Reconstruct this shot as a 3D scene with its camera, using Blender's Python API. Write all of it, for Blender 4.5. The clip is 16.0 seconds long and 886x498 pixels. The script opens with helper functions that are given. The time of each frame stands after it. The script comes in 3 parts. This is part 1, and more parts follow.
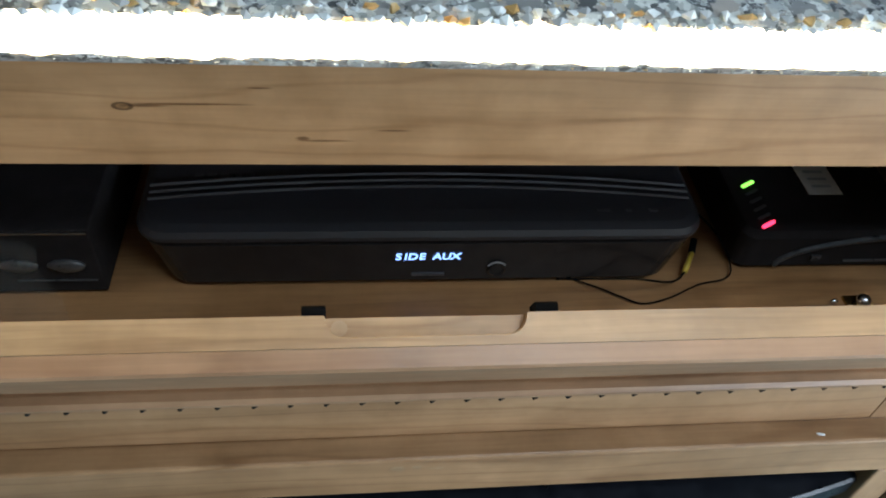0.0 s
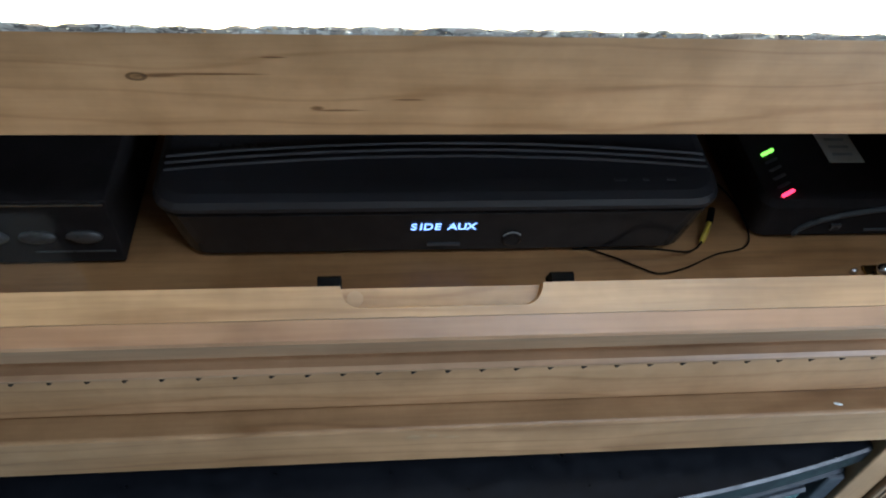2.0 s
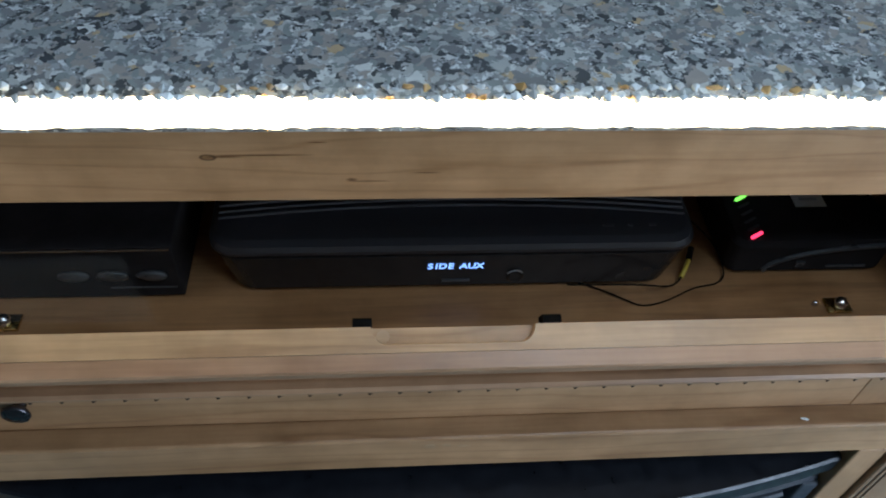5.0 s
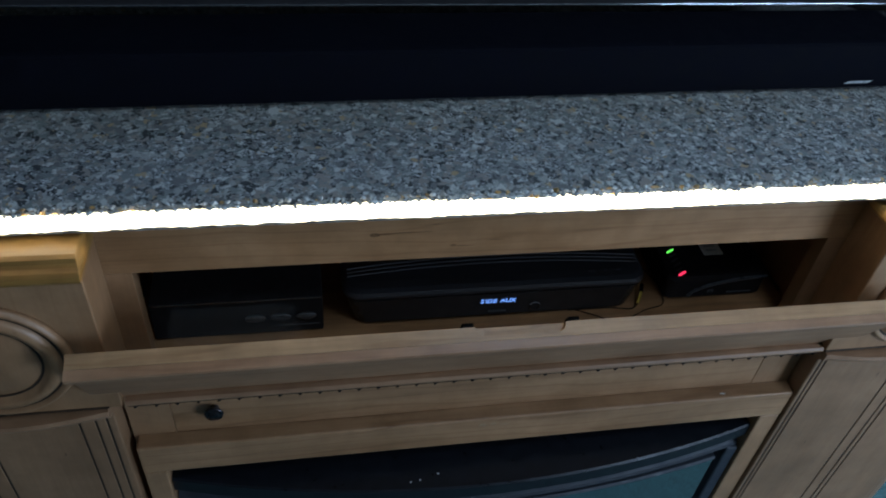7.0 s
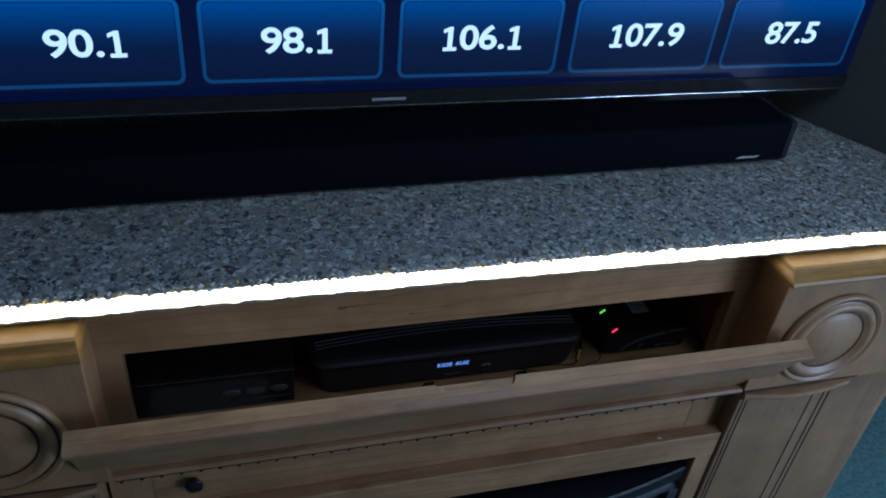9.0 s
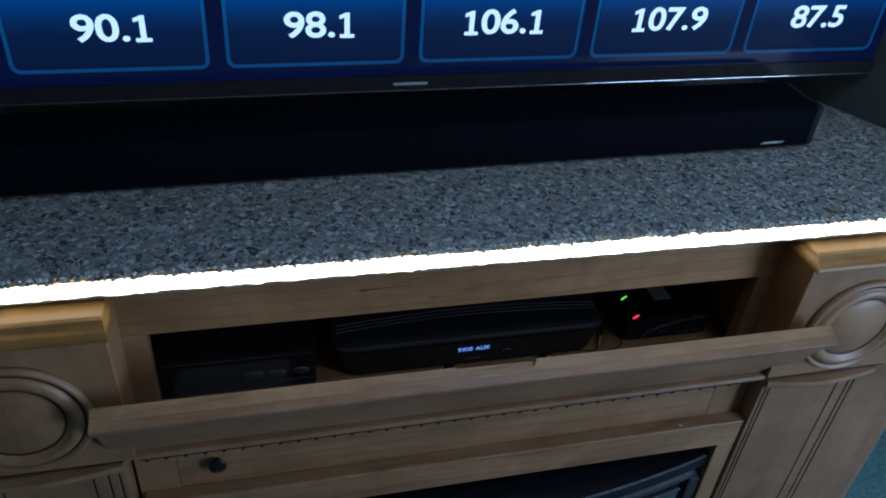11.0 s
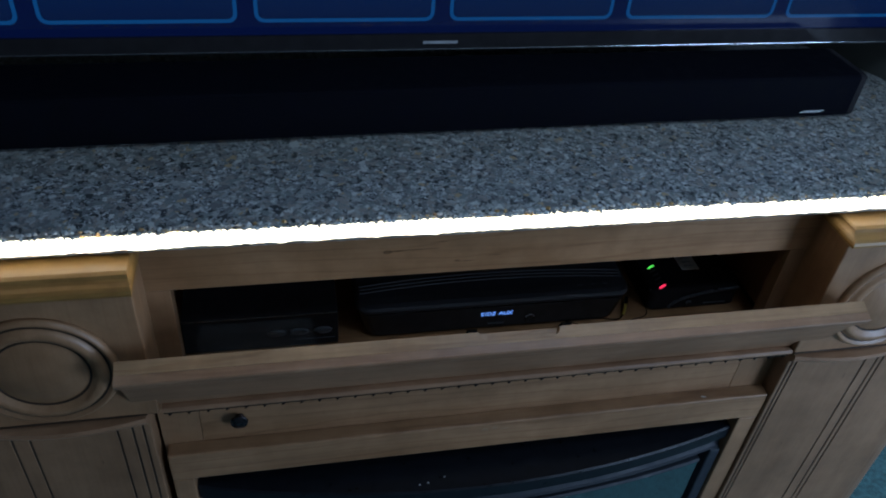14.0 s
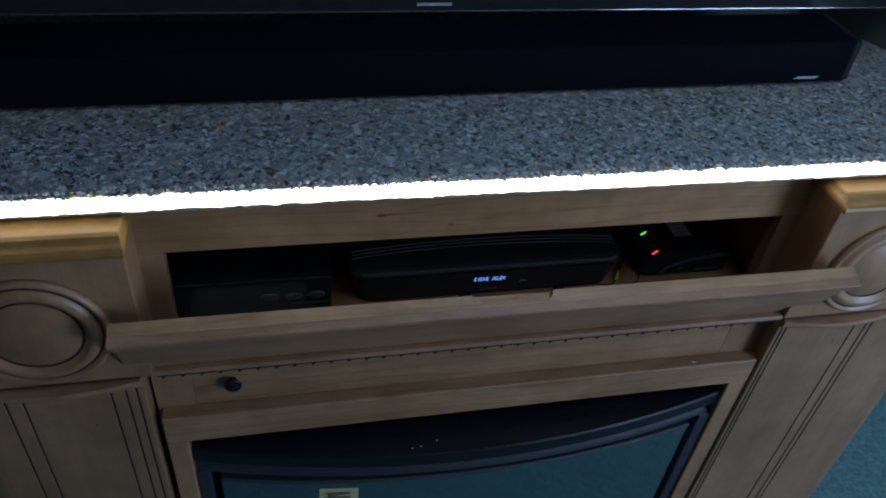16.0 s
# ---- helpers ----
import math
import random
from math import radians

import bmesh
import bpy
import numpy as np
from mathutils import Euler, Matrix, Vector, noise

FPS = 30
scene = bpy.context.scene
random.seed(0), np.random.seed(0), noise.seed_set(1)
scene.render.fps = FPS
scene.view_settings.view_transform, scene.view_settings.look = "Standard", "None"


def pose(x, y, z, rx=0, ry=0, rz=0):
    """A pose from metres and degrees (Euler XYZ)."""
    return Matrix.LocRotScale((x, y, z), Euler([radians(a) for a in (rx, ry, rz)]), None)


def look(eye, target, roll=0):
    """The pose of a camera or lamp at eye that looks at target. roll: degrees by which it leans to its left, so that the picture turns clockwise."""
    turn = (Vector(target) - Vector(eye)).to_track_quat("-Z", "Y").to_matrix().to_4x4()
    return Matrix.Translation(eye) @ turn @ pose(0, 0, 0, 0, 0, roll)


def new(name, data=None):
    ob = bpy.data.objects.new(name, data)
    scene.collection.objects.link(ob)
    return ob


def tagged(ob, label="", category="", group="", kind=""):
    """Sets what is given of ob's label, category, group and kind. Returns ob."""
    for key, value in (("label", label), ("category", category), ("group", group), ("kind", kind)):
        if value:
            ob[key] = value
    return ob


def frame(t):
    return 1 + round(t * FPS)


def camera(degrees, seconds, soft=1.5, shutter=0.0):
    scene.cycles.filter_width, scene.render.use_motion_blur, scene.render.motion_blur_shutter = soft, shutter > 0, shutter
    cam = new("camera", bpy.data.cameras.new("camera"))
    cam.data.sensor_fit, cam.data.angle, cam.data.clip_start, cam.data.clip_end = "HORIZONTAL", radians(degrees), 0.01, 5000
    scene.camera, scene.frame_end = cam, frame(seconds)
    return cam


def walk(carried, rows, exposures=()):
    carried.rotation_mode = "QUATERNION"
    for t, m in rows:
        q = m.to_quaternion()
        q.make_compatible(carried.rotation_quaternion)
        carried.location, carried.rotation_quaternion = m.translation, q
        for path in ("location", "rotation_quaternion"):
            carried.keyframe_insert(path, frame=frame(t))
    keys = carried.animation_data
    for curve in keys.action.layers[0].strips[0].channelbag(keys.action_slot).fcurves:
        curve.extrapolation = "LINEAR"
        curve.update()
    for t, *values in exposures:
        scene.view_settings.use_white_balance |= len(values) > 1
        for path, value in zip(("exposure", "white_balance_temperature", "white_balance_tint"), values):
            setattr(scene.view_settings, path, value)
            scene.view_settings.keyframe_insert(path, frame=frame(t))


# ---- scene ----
cam = camera(59.7, 16.0, soft=2.0)
PATH = [
    (0, (-0.04, -0.333, 1.086), (0.193, 1.029, -0.359), 6.5),
    (0.5, (-0.041, -0.33, 1.085), (0.173, 1.017, -0.378), 6.1),
    (1, (-0.042, -0.329, 1.081), (0.157, 1.006, -0.395), 5.7),
    (1.5, (-0.041, -0.329, 1.083), (0.152, 0.989, -0.409), 5.5),
    (2, (-0.04, -0.332, 1.085), (0.153, 0.976, -0.415), 5.4),
    (2.5, (-0.038, -0.332, 1.087), (0.151, 0.974, -0.417), 5.2),
    (3, (-0.038, -0.331, 1.086), (0.147, 0.972, -0.42), 5.0),
    (3.5, (-0.039, -0.329, 1.085), (0.145, 0.975, -0.421), 5.0),
    (4, (-0.042, -0.33, 1.088), (0.137, 0.973, -0.419), 4.9),
    (4.2, (-0.043, -0.332, 1.091), (0.137, 0.974, -0.413), 4.9),
    (6.3, (-0.061, -0.529, 1.344), (0.031, 0.811, -0.137), 2.4),
    (6.5, (-0.098, -0.561, 1.353), (0.015, 0.818, -0.09), 3.1),
    (7, (-0.227, -0.636, 1.397), (0.115, 0.818, 0.067), 6.1),
    (7.5, (-0.267, -0.692, 1.436), (0.213, 0.79, 0.182), 7.6),
    (8, (-0.261, -0.709, 1.444), (0.239, 0.809, 0.241), 6.6),
    (8.5, (-0.269, -0.72, 1.454), (0.241, 0.839, 0.309), 6.1),
    (11, (-0.271, -0.739, 1.444), (0.18, 0.825, 0.282), 5.1),
    (11.5, (-0.274, -0.739, 1.442), (0.165, 0.821, 0.27), 5.1),
    (12, (-0.275, -0.739, 1.442), (0.149, 0.819, 0.261), 4.8),
    (12.5, (-0.276, -0.736, 1.436), (0.141, 0.812, 0.24), 5.1),
    (13, (-0.273, -0.733, 1.438), (0.132, 0.805, 0.225), 5.4),
    (13.5, (-0.277, -0.728, 1.436), (0.125, 0.797, 0.205), 5.7),
    (14, (-0.271, -0.728, 1.438), (0.115, 0.789, 0.193), 5.6),
    (14.5, (-0.274, -0.728, 1.436), (0.103, 0.786, 0.185), 5.4),
    (15, (-0.272, -0.729, 1.426), (0.109, 0.774, 0.164), 5.5),
    (15.5, (-0.272, -0.731, 1.422), (0.128, 0.755, 0.144), 6.3),
    (16, (-0.275, -0.734, 1.428), (0.13, 0.734, 0.132), 6.5),
]
walk(cam, [(t, look(eye, target, roll)) for t, eye, target, roll in PATH],
     exposures=[(0.0, 1.86, 6120, 10), (1.5, 1.75, 5850, 11), (4.2, 1.71, 5720, 11), (6.3, 0.62, 5500, 10), (7.0, 0.49, 5280, 10), (8.0, 0.09, 5000, 11), (16.0, 0.12, 5000, 11)])

# ---- world and light ----
world = bpy.data.worlds.new("world")
scene.world = world
world.use_nodes = True
sky = world.node_tree.nodes.new("ShaderNodeTexSky")
sky.sky_type, sky.sun_disc = "NISHITA", False
sky.sun_elevation, sky.sun_rotation = radians(35), radians(200)
world.node_tree.links.new(sky.outputs[0], world.node_tree.nodes["Background"].inputs[0])
world.node_tree.nodes["Background"].inputs[1].default_value = 0.08

WINDOW_X, WINDOW_Z, WINDOW_W, WINDOW_H, REAR_Y, EAST_X, FILL_X, FILL_Y, FILL_S = 2.15, 1.20, 1.3, 1.60, -2.1, 2.95, 0.50, -0.68, 0.6


def area_lamp(name, m, w, h, watts, colour):
    data = bpy.data.lights.new(name, "AREA")
    data.shape, data.size, data.size_y, data.energy, data.color = "RECTANGLE", w, h, watts, colour
    ob = new(name, data)
    ob.matrix_world = m
    return ob


area_lamp("window_daylight", look((WINDOW_X, REAR_Y - 0.03, WINDOW_Z), (WINDOW_X, 0, WINDOW_Z)), WINDOW_W - 0.06, WINDOW_H - 0.06, 40, (0.745, 0.868, 1.0))
# Unseen overhead lamp, added to brighten the shelf and the granite top.
area_lamp("overhead_fill", look((FILL_X, FILL_Y, 2.37), (FILL_X, FILL_Y, 0), 0), FILL_S - 0.04, FILL_S - 0.04, 4.0, (0.78, 0.92, 1.0))


# ---- materials ----
def shader(name, rough=0.5, metal=0.0, colour=(0.5, 0.5, 0.5), coat=0.0):
    mat = bpy.data.materials.new(name)
    mat.use_nodes = True
    b = mat.node_tree.nodes["Principled BSDF"]
    b.inputs["Base Color"].default_value = (*colour, 1)
    b.inputs["Roughness"].default_value = rough
    b.inputs["Metallic"].default_value = metal
    b.inputs["Coat Weight"].default_value = coat
    return mat, mat.node_tree.nodes, mat.node_tree.links, b


def ramp(nodes, stops, mode="LINEAR"):
    r = nodes.new("ShaderNodeValToRGB")
    r.color_ramp.interpolation = mode
    els = r.color_ramp.elements
    while len(els) < len(stops):
        els.new(0.5)
    for e, (p, c) in zip(els, stops):
        e.position, e.color = p, (*c, 1)
    return r


def coords(nodes, links, scale, shift=True):
    """Object coordinates, shifted by a random amount for each object."""
    tc, mp = nodes.new("ShaderNodeTexCoord"), nodes.new("ShaderNodeMapping")
    mp.inputs["Scale"].default_value = scale
    links.new(tc.outputs["Object"], mp.inputs[0])
    if shift:
        info, mul = nodes.new("ShaderNodeObjectInfo"), nodes.new("ShaderNodeMath")
        mul.operation = "MULTIPLY"
        mul.inputs[1].default_value = 17.0
        links.new(info.outputs["Random"], mul.inputs[0])
        links.new(mul.outputs[0], mp.inputs["Location"])
    return mp


def mixed(nodes, links, a, b, fac, mode="MULTIPLY"):
    m = nodes.new("ShaderNodeMix")
    m.data_type, m.blend_type = "RGBA", mode
    for sock, v in ((m.inputs[0], fac), (m.inputs[6], a), (m.inputs[7], b)):
        if hasattr(v, "links"):
            links.new(v, sock)
        else:
            sock.default_value = v
    return m.outputs[2]


def bumped(nodes, links, b, height, strength, distance):
    bp = nodes.new("ShaderNodeBump")
    bp.inputs["Strength"].default_value, bp.inputs["Distance"].default_value = strength, distance
    links.new(height, bp.inputs["Height"])
    links.new(bp.outputs[0], b.inputs["Normal"])


def noise_tex(nodes, links, vec, scale, detail=4.0, rough=0.55):
    n = nodes.new("ShaderNodeTexNoise")
    n.inputs["Scale"].default_value, n.inputs["Detail"].default_value, n.inputs["Roughness"].default_value = scale, detail, rough
    links.new(vec.outputs[0], n.inputs["Vector"])
    return n


def wood(name, axis, light, dark, rough=0.42, knots=(), fibre_low=0.87, vein=0.42):
    """Varnished hardwood with its grain along an axis; knots: (x, z, half length, half height)."""
    mat, nodes, links, b = shader(name, rough, coat=0.22)
    b.inputs["Coat Roughness"].default_value = 0.32
    long, across = 1.0, 14.0
    sc = [across] * 3
    sc["xyz".index(axis)] = long
    mp = coords(nodes, links, sc)
    figure = noise_tex(nodes, links, mp, 2.2, 5, 0.6)
    figure.inputs["Distortion"].default_value = 1.1
    sc2 = [150.0] * 3
    sc2["xyz".index(axis)] = 6.0
    fibre = noise_tex(nodes, links, coords(nodes, links, sc2), 2.0, 3)
    blotch = noise_tex(nodes, links, coords(nodes, links, (9, 9, 9)), 1.0, 2)
    r = ramp(nodes, [(0.30, dark), (0.46, [0.5 * (p + q) for p, q in zip(light, dark)]), (0.66, light)])
    links.new(figure.outputs["Fac"], r.inputs[0])
    fr = ramp(nodes, [(0.3, (fibre_low, fibre_low - 0.02, fibre_low - 0.04)), (0.62, (1.03, 1.03, 1.03))])
    links.new(fibre.outputs["Fac"], fr.inputs[0])
    br = ramp(nodes, [(0.3, (0.74, 0.71, 0.68)), (0.7, (1.12, 1.12, 1.12))])
    links.new(blotch.outputs["Fac"], br.inputs[0])
    mottle = noise_tex(nodes, links, coords(nodes, links, (38, 38, 38)), 1.0, 3, 0.6)
    mr = ramp(nodes, [(0.32, (0.84, 0.82, 0.78)), (0.62, (1.05, 1.05, 1.05))])
    links.new(mottle.outputs["Fac"], mr.inputs[0])
    col = mixed(nodes, links, r.outputs[0], fr.outputs[0], 0.75)
    col = mixed(nodes, links, col, br.outputs[0], 0.8)
    col = mixed(nodes, links, col, mr.outputs[0], 0.8)
    veins = nodes.new("ShaderNodeTexWave")
    veins.bands_direction = "Z" if axis == "x" else "X"
    vs = [2.5] * 3
    vs["xyz".index(axis)] = 0.35
    links.new(coords(nodes, links, vs).outputs[0], veins.inputs["Vector"])
    for key, v in (("Scale", 6.0), ("Distortion", 11.0), ("Detail", 3.0), ("Detail Scale", 1.1)):
        veins.inputs[key].default_value = v
    vr = ramp(nodes, [(0.0, (0.66, 0.57, 0.48)), (0.05, (0.92, 0.90, 0.87)), (0.16, (1, 1, 1))])
    links.new(veins.outputs["Fac"], vr.inputs[0])
    col = mixed(nodes, links, col, vr.outputs[0], vein)
    for kx, kz, hx, hz, ring in knots:
        mp2 = coords(nodes, links, (1 / hx, 0.0, 1 / hz), shift=False)
        mp2.inputs["Location"].default_value = (-kx / hx, 0, -kz / hz)
        g = nodes.new("ShaderNodeTexGradient")
        g.gradient_type = "SPHERICAL"
        wob = mixed(nodes, links, mp2.outputs[0], mottle.outputs["Color"], 0.22, "LINEAR_LIGHT")
        links.new(wob, g.inputs[0])
        if ring:
            stops = [(0.0, (1, 1, 1)), (0.14, (0.30, 0.25, 0.20)), (0.36, (0.24, 0.20, 0.16)), (0.55, (0.62, 0.58, 0.50)), (0.8, (0.50, 0.46, 0.40))]
        else:
            stops = [(0.0, (1, 1, 1)), (0.45, (0.45, 0.37, 0.30)), (0.9, (0.30, 0.24, 0.19))]
        gr = ramp(nodes, stops)
        links.new(g.outputs[0], gr.inputs[0])
        col = mixed(nodes, links, col, gr.outputs[0], 0.9)
    links.new(col, b.inputs["Base Color"])
    rr = ramp(nodes, [(0.3, (rough - 0.08,) * 3), (0.7, (rough + 0.12,) * 3)])
    links.new(blotch.outputs["Fac"], rr.inputs[0])
    links.new(rr.outputs[0], b.inputs["Roughness"])
    bumped(nodes, links, b, fibre.outputs["Fac"], 0.12, 0.0006)
    return mat


MAPLE_L, MAPLE_D = (0.338, 0.200, 0.099), (0.284, 0.163, 0.079)
WOOD_X = wood("maple_grain_across", "x", (0.376, 0.222, 0.109), (0.267, 0.149, 0.070), vein=0.55)
WOOD_Z = wood("maple_grain_upright", "z", MAPLE_L, MAPLE_D, fibre_low=0.94, vein=0.15)
# Darker copy of the maple: shade at the sides is put into its colour.
WOOD_PILASTER = wood("shaded_maple_pilaster_with_nicks", "z", (0.290, 0.171, 0.088), (0.241, 0.138, 0.069), fibre_low=0.94, vein=0.12, knots=((0.478, 0.622, 0.0013, 0.006, 0), (0.571, 0.573, 0.0013, 0.009, 0), (0.525, 0.41, 0.001, 0.005, 0), (-0.53, 0.55, 0.0012, 0.004, 0)))
WOOD_RAIL = wood("maple_rail_with_knots", "x", (0.376, 0.222, 0.104), (0.300, 0.170, 0.076), vein=0.5,
                 knots=((-0.155, 0.8405, 0.0060, 0.0029, 1), (-0.144, 0.8411, 0.013, 0.0013, 0), (-0.120, 0.8422, 0.036, 0.0009, 0), (-0.066, 0.8205, 0.0045, 0.0018, 0), (-0.054, 0.8190, 0.018, 0.0009, 0), (-0.018, 0.8262, 0.011, 0.0008, 0), (-0.086, 0.8525, 0.008, 0.0007, 0)))
WOOD_EDGE = wood("maple_board_edge", "x", (0.431, 0.275, 0.137), (0.338, 0.205, 0.097), 0.5, fibre_low=0.74, vein=0.6)
WOOD_MOULD = wood("maple_moulding", "x", (0.354, 0.210, 0.113), (0.283, 0.158, 0.081), 0.50)
# The honey tone carries the warm light falling on the caps from the edge.
WOOD_CAP = wood("warm_lit_cap_moulding", "x", (0.305, 0.170, 0.039), (0.240, 0.129, 0.028), 0.42)
WOOD_SHELF = wood("brown_shelf_board", "x", (0.360, 0.195, 0.084), (0.229, 0.117, 0.048), 0.38, fibre_low=0.80)
WOOD_DULL = wood("maple_dull_edge", "x", (0.338, 0.200, 0.103), (0.283, 0.160, 0.081), 0.68)
SCUFF = wood("scuffed_maple", "x", (0.447, 0.315, 0.189), (0.371, 0.247, 0.138), 0.6)
DARK_LINE, *_ = shader("dark_glaze_and_sill_shadow", 0.5, colour=(0.035, 0.022, 0.014))


def granite_material():
    mat, nodes, links, b = shader("speckled_granite", 0.36)
    mp = coords(nodes, links, (1, 1, 1), shift=False)
    warp = noise_tex(nodes, links, mp, 120, 3)
    add = nodes.new("ShaderNodeMix")
    add.data_type, add.blend_type = "RGBA", "LINEAR_LIGHT"
    add.inputs[0].default_value = 0.010
    links.new(mp.outputs[0], add.inputs[6])
    links.new(warp.outputs["Color"], add.inputs[7])
    colour = None
    for scale, stops in ((165, [(0.0, (0.075, 0.078, 0.072)), (0.14, (0.21, 0.21, 0.195)), (0.32, (0.34, 0.31, 0.265)), (0.50, (0.26, 0.28, 0.255)), (0.68, (0.42, 0.425, 0.385)), (0.87, (0.60, 0.61, 0.56)), (0.975, (0.48, 0.36, 0.20))]),
                         (290, [(0.0, (0.070, 0.073, 0.068)), (0.20, (0.25, 0.25, 0.235)), (0.55, (0.37, 0.385, 0.365)), (0.84, (0.62, 0.64, 0.61))])):
        v = nodes.new("ShaderNodeTexVoronoi")
        v.inputs["Scale"].default_value = scale
        v.inputs["Randomness"].default_value = 1.0
        links.new(add.outputs[2], v.inputs["Vector"])
        sep = nodes.new("ShaderNodeSeparateColor")
        links.new(v.outputs["Color"], sep.inputs[0])
        r = ramp(nodes, stops, "CONSTANT")
        links.new(sep.outputs[0], r.inputs[0])
        if colour is None:
            colour = r.outputs[0]
        else:
            pick = noise_tex(nodes, links, mp, 90, 2)
            pr = ramp(nodes, [(0.53, (0, 0, 0)), (0.59, (1, 1, 1))])
            links.new(pick.outputs["Fac"], pr.inputs[0])
            colour = mixed(nodes, links, colour, r.outputs[0], pr.outputs[0], "MIX")
    links.new(colour, b.inputs["Base Color"])
    bumped(nodes, links, b, warp.outputs["Fac"], 0.05, 0.0004)
    return mat


GRANITE = granite_material()


def mottled(name, colour, rough, metal=0.0, scale=60.0, amount=0.25, coat=0.0, bump=0.0, bump_scale=400.0):
    mat, nodes, links, b = shader(name, rough, metal, colour, coat)
    if max(colour) < 0.03:
        b.inputs["Specular IOR Level"].default_value = 0.06 if rough > 0.8 else 0.3
    mp = coords(nodes, links, (1, 1, 1))
    n = noise_tex(nodes, links, mp, scale, 4)
    lo, hi = [c * (1 - amount) for c in colour], [min(1.0, c * (1 + amount)) for c in colour]
    r = ramp(nodes, [(0.3, lo), (0.7, hi)])
    links.new(n.outputs["Fac"], r.inputs[0])
    links.new(r.outputs[0], b.inputs["Base Color"])
    rr = ramp(nodes, [(0.3, (max(0.02, rough * 0.75),) * 3), (0.7, (min(1.0, rough * 1.25),) * 3)])
    links.new(n.outputs["Fac"], rr.inputs[0])
    links.new(rr.outputs[0], b.inputs["Roughness"])
    if bump:
        f = noise_tex(nodes, links, mp, bump_scale, 2)
        bumped(nodes, links, b, f.outputs["Fac"], bump, 0.001)
    return mat


def glowing(name, colour, strength):
    mat, nodes, links, b = shader(name, 0.4, 0, (0.02, 0.02, 0.02))
    b.inputs["Emission Color"].default_value = (*colour, 1)
    b.inputs["Emission Strength"].default_value = strength
    return mat


BLACK_PLASTIC = mottled("black_plastic", (0.027, 0.026, 0.028), 0.40, bump=0.05)
BLACK_GLOSS = mottled("glossy_black_plastic", (0.020, 0.019, 0.020), 0.14, amount=0.15)
BLACK_SATIN = mottled("satin_black_steel", (0.007, 0.008, 0.011), 0.36, bump=0.06, bump_scale=900)
# Lighter than the console's black: the lid's reflected sheen is in the colour.
LID_GREY, *_ = shader("lid_plastic_with_sheen", 0.38, 0.0, (0.032, 0.032, 0.037))
BLACK_CLOTH = mottled("black_grille_cloth", (0.0032, 0.0036, 0.0066), 0.9, bump=0.25, bump_scale=1500)
GREY_PLASTIC = mottled("grey_plastic", (0.060, 0.063, 0.068), 0.32)
RIDGE_GREY = mottled("dark_grey_plastic", (0.058, 0.060, 0.066), 0.38)
BLACK_MATTE = mottled("matt_black_steel", (0.024, 0.022, 0.023), 0.82, bump=0.05)
GREY_MARK = mottled("pale_grey_print_and_glint", (0.35, 0.36, 0.37), 0.5)
SILVER = mottled("brushed_silver", (0.62, 0.63, 0.65), 0.22, 1.0)
TRIM = mottled("polished_steel_trim", (0.62, 0.64, 0.68), 0.14, 0.95, amount=0.03)
BRASS = mottled("brass", (0.55, 0.40, 0.16), 0.25, 1.0)
DARK_METAL = mottled("dark_oiled_bronze", (0.06, 0.055, 0.06), 0.28, 0.9)
STEEL_DARK = mottled("dark_hinge_steel", (0.014, 0.011, 0.009), 0.6, 0.3)
RUBBER = mottled("black_rubber", (0.004, 0.004, 0.004), 0.85)
YELLOW = mottled("yellow_plastic", (0.60, 0.42, 0.05), 0.45)
PAPER = mottled("white_paper_label", (0.76, 0.79, 0.78), 0.7, amount=0.08)
STICKER = mottled("yellow_paper_sticker", (0.50, 0.45, 0.22), 0.7, amount=0.1)
STICKER_INK = mottled("sticker_ink", (0.10, 0.09, 0.05), 0.7)
WALL_PAINT = mottled("greige_wall_covering", (0.100, 0.102, 0.090), 0.75, scale=25, amount=0.10, bump=0.15, bump_scale=250)
ROOM_PAINT = mottled("cream_wall_paint", (0.50, 0.475, 0.43), 0.8, scale=8, amount=0.06)
CARPET = mottled("teal_carpet", (0.115, 0.225, 0.23), 0.95, scale=90, amount=0.4, bump=0.8, bump_scale=500)
DARK_GLASS, gn, gl, gb = shader("tinted_mirror_glass", 0.07, 1.0, (0.34, 0.39, 0.41))
bumped(gn, gl, gb, noise_tex(gn, gl, coords(gn, gl, (34, 34, 7)), 1.0, 4).outputs["Fac"], 0.25, 0.004)
EDGE_GLOW = glowing("edge_band_glow", (1.0, 0.78, 0.45), 4.4)
GREEN_GLOW = glowing("green_led", (0.24, 1.0, 0.08), 0.75)
RED_GLOW = glowing("red_led", (1.0, 0.03, 0.08), 1.25)
TEXT_GLOW = glowing("display_glow", (0.26, 0.45, 1.0), 0.75)
DIGIT_GLOW = glowing("screen_digits", (0.70, 0.86, 1.0), 0.95)
FILM, fn, fl, fb = shader("thin_clear_plastic", 0.25, 0, (0.75, 0.77, 0.74))
fb.inputs["Alpha"].default_value = 0.022
fb.inputs["Specular IOR Level"].default_value = 0.15


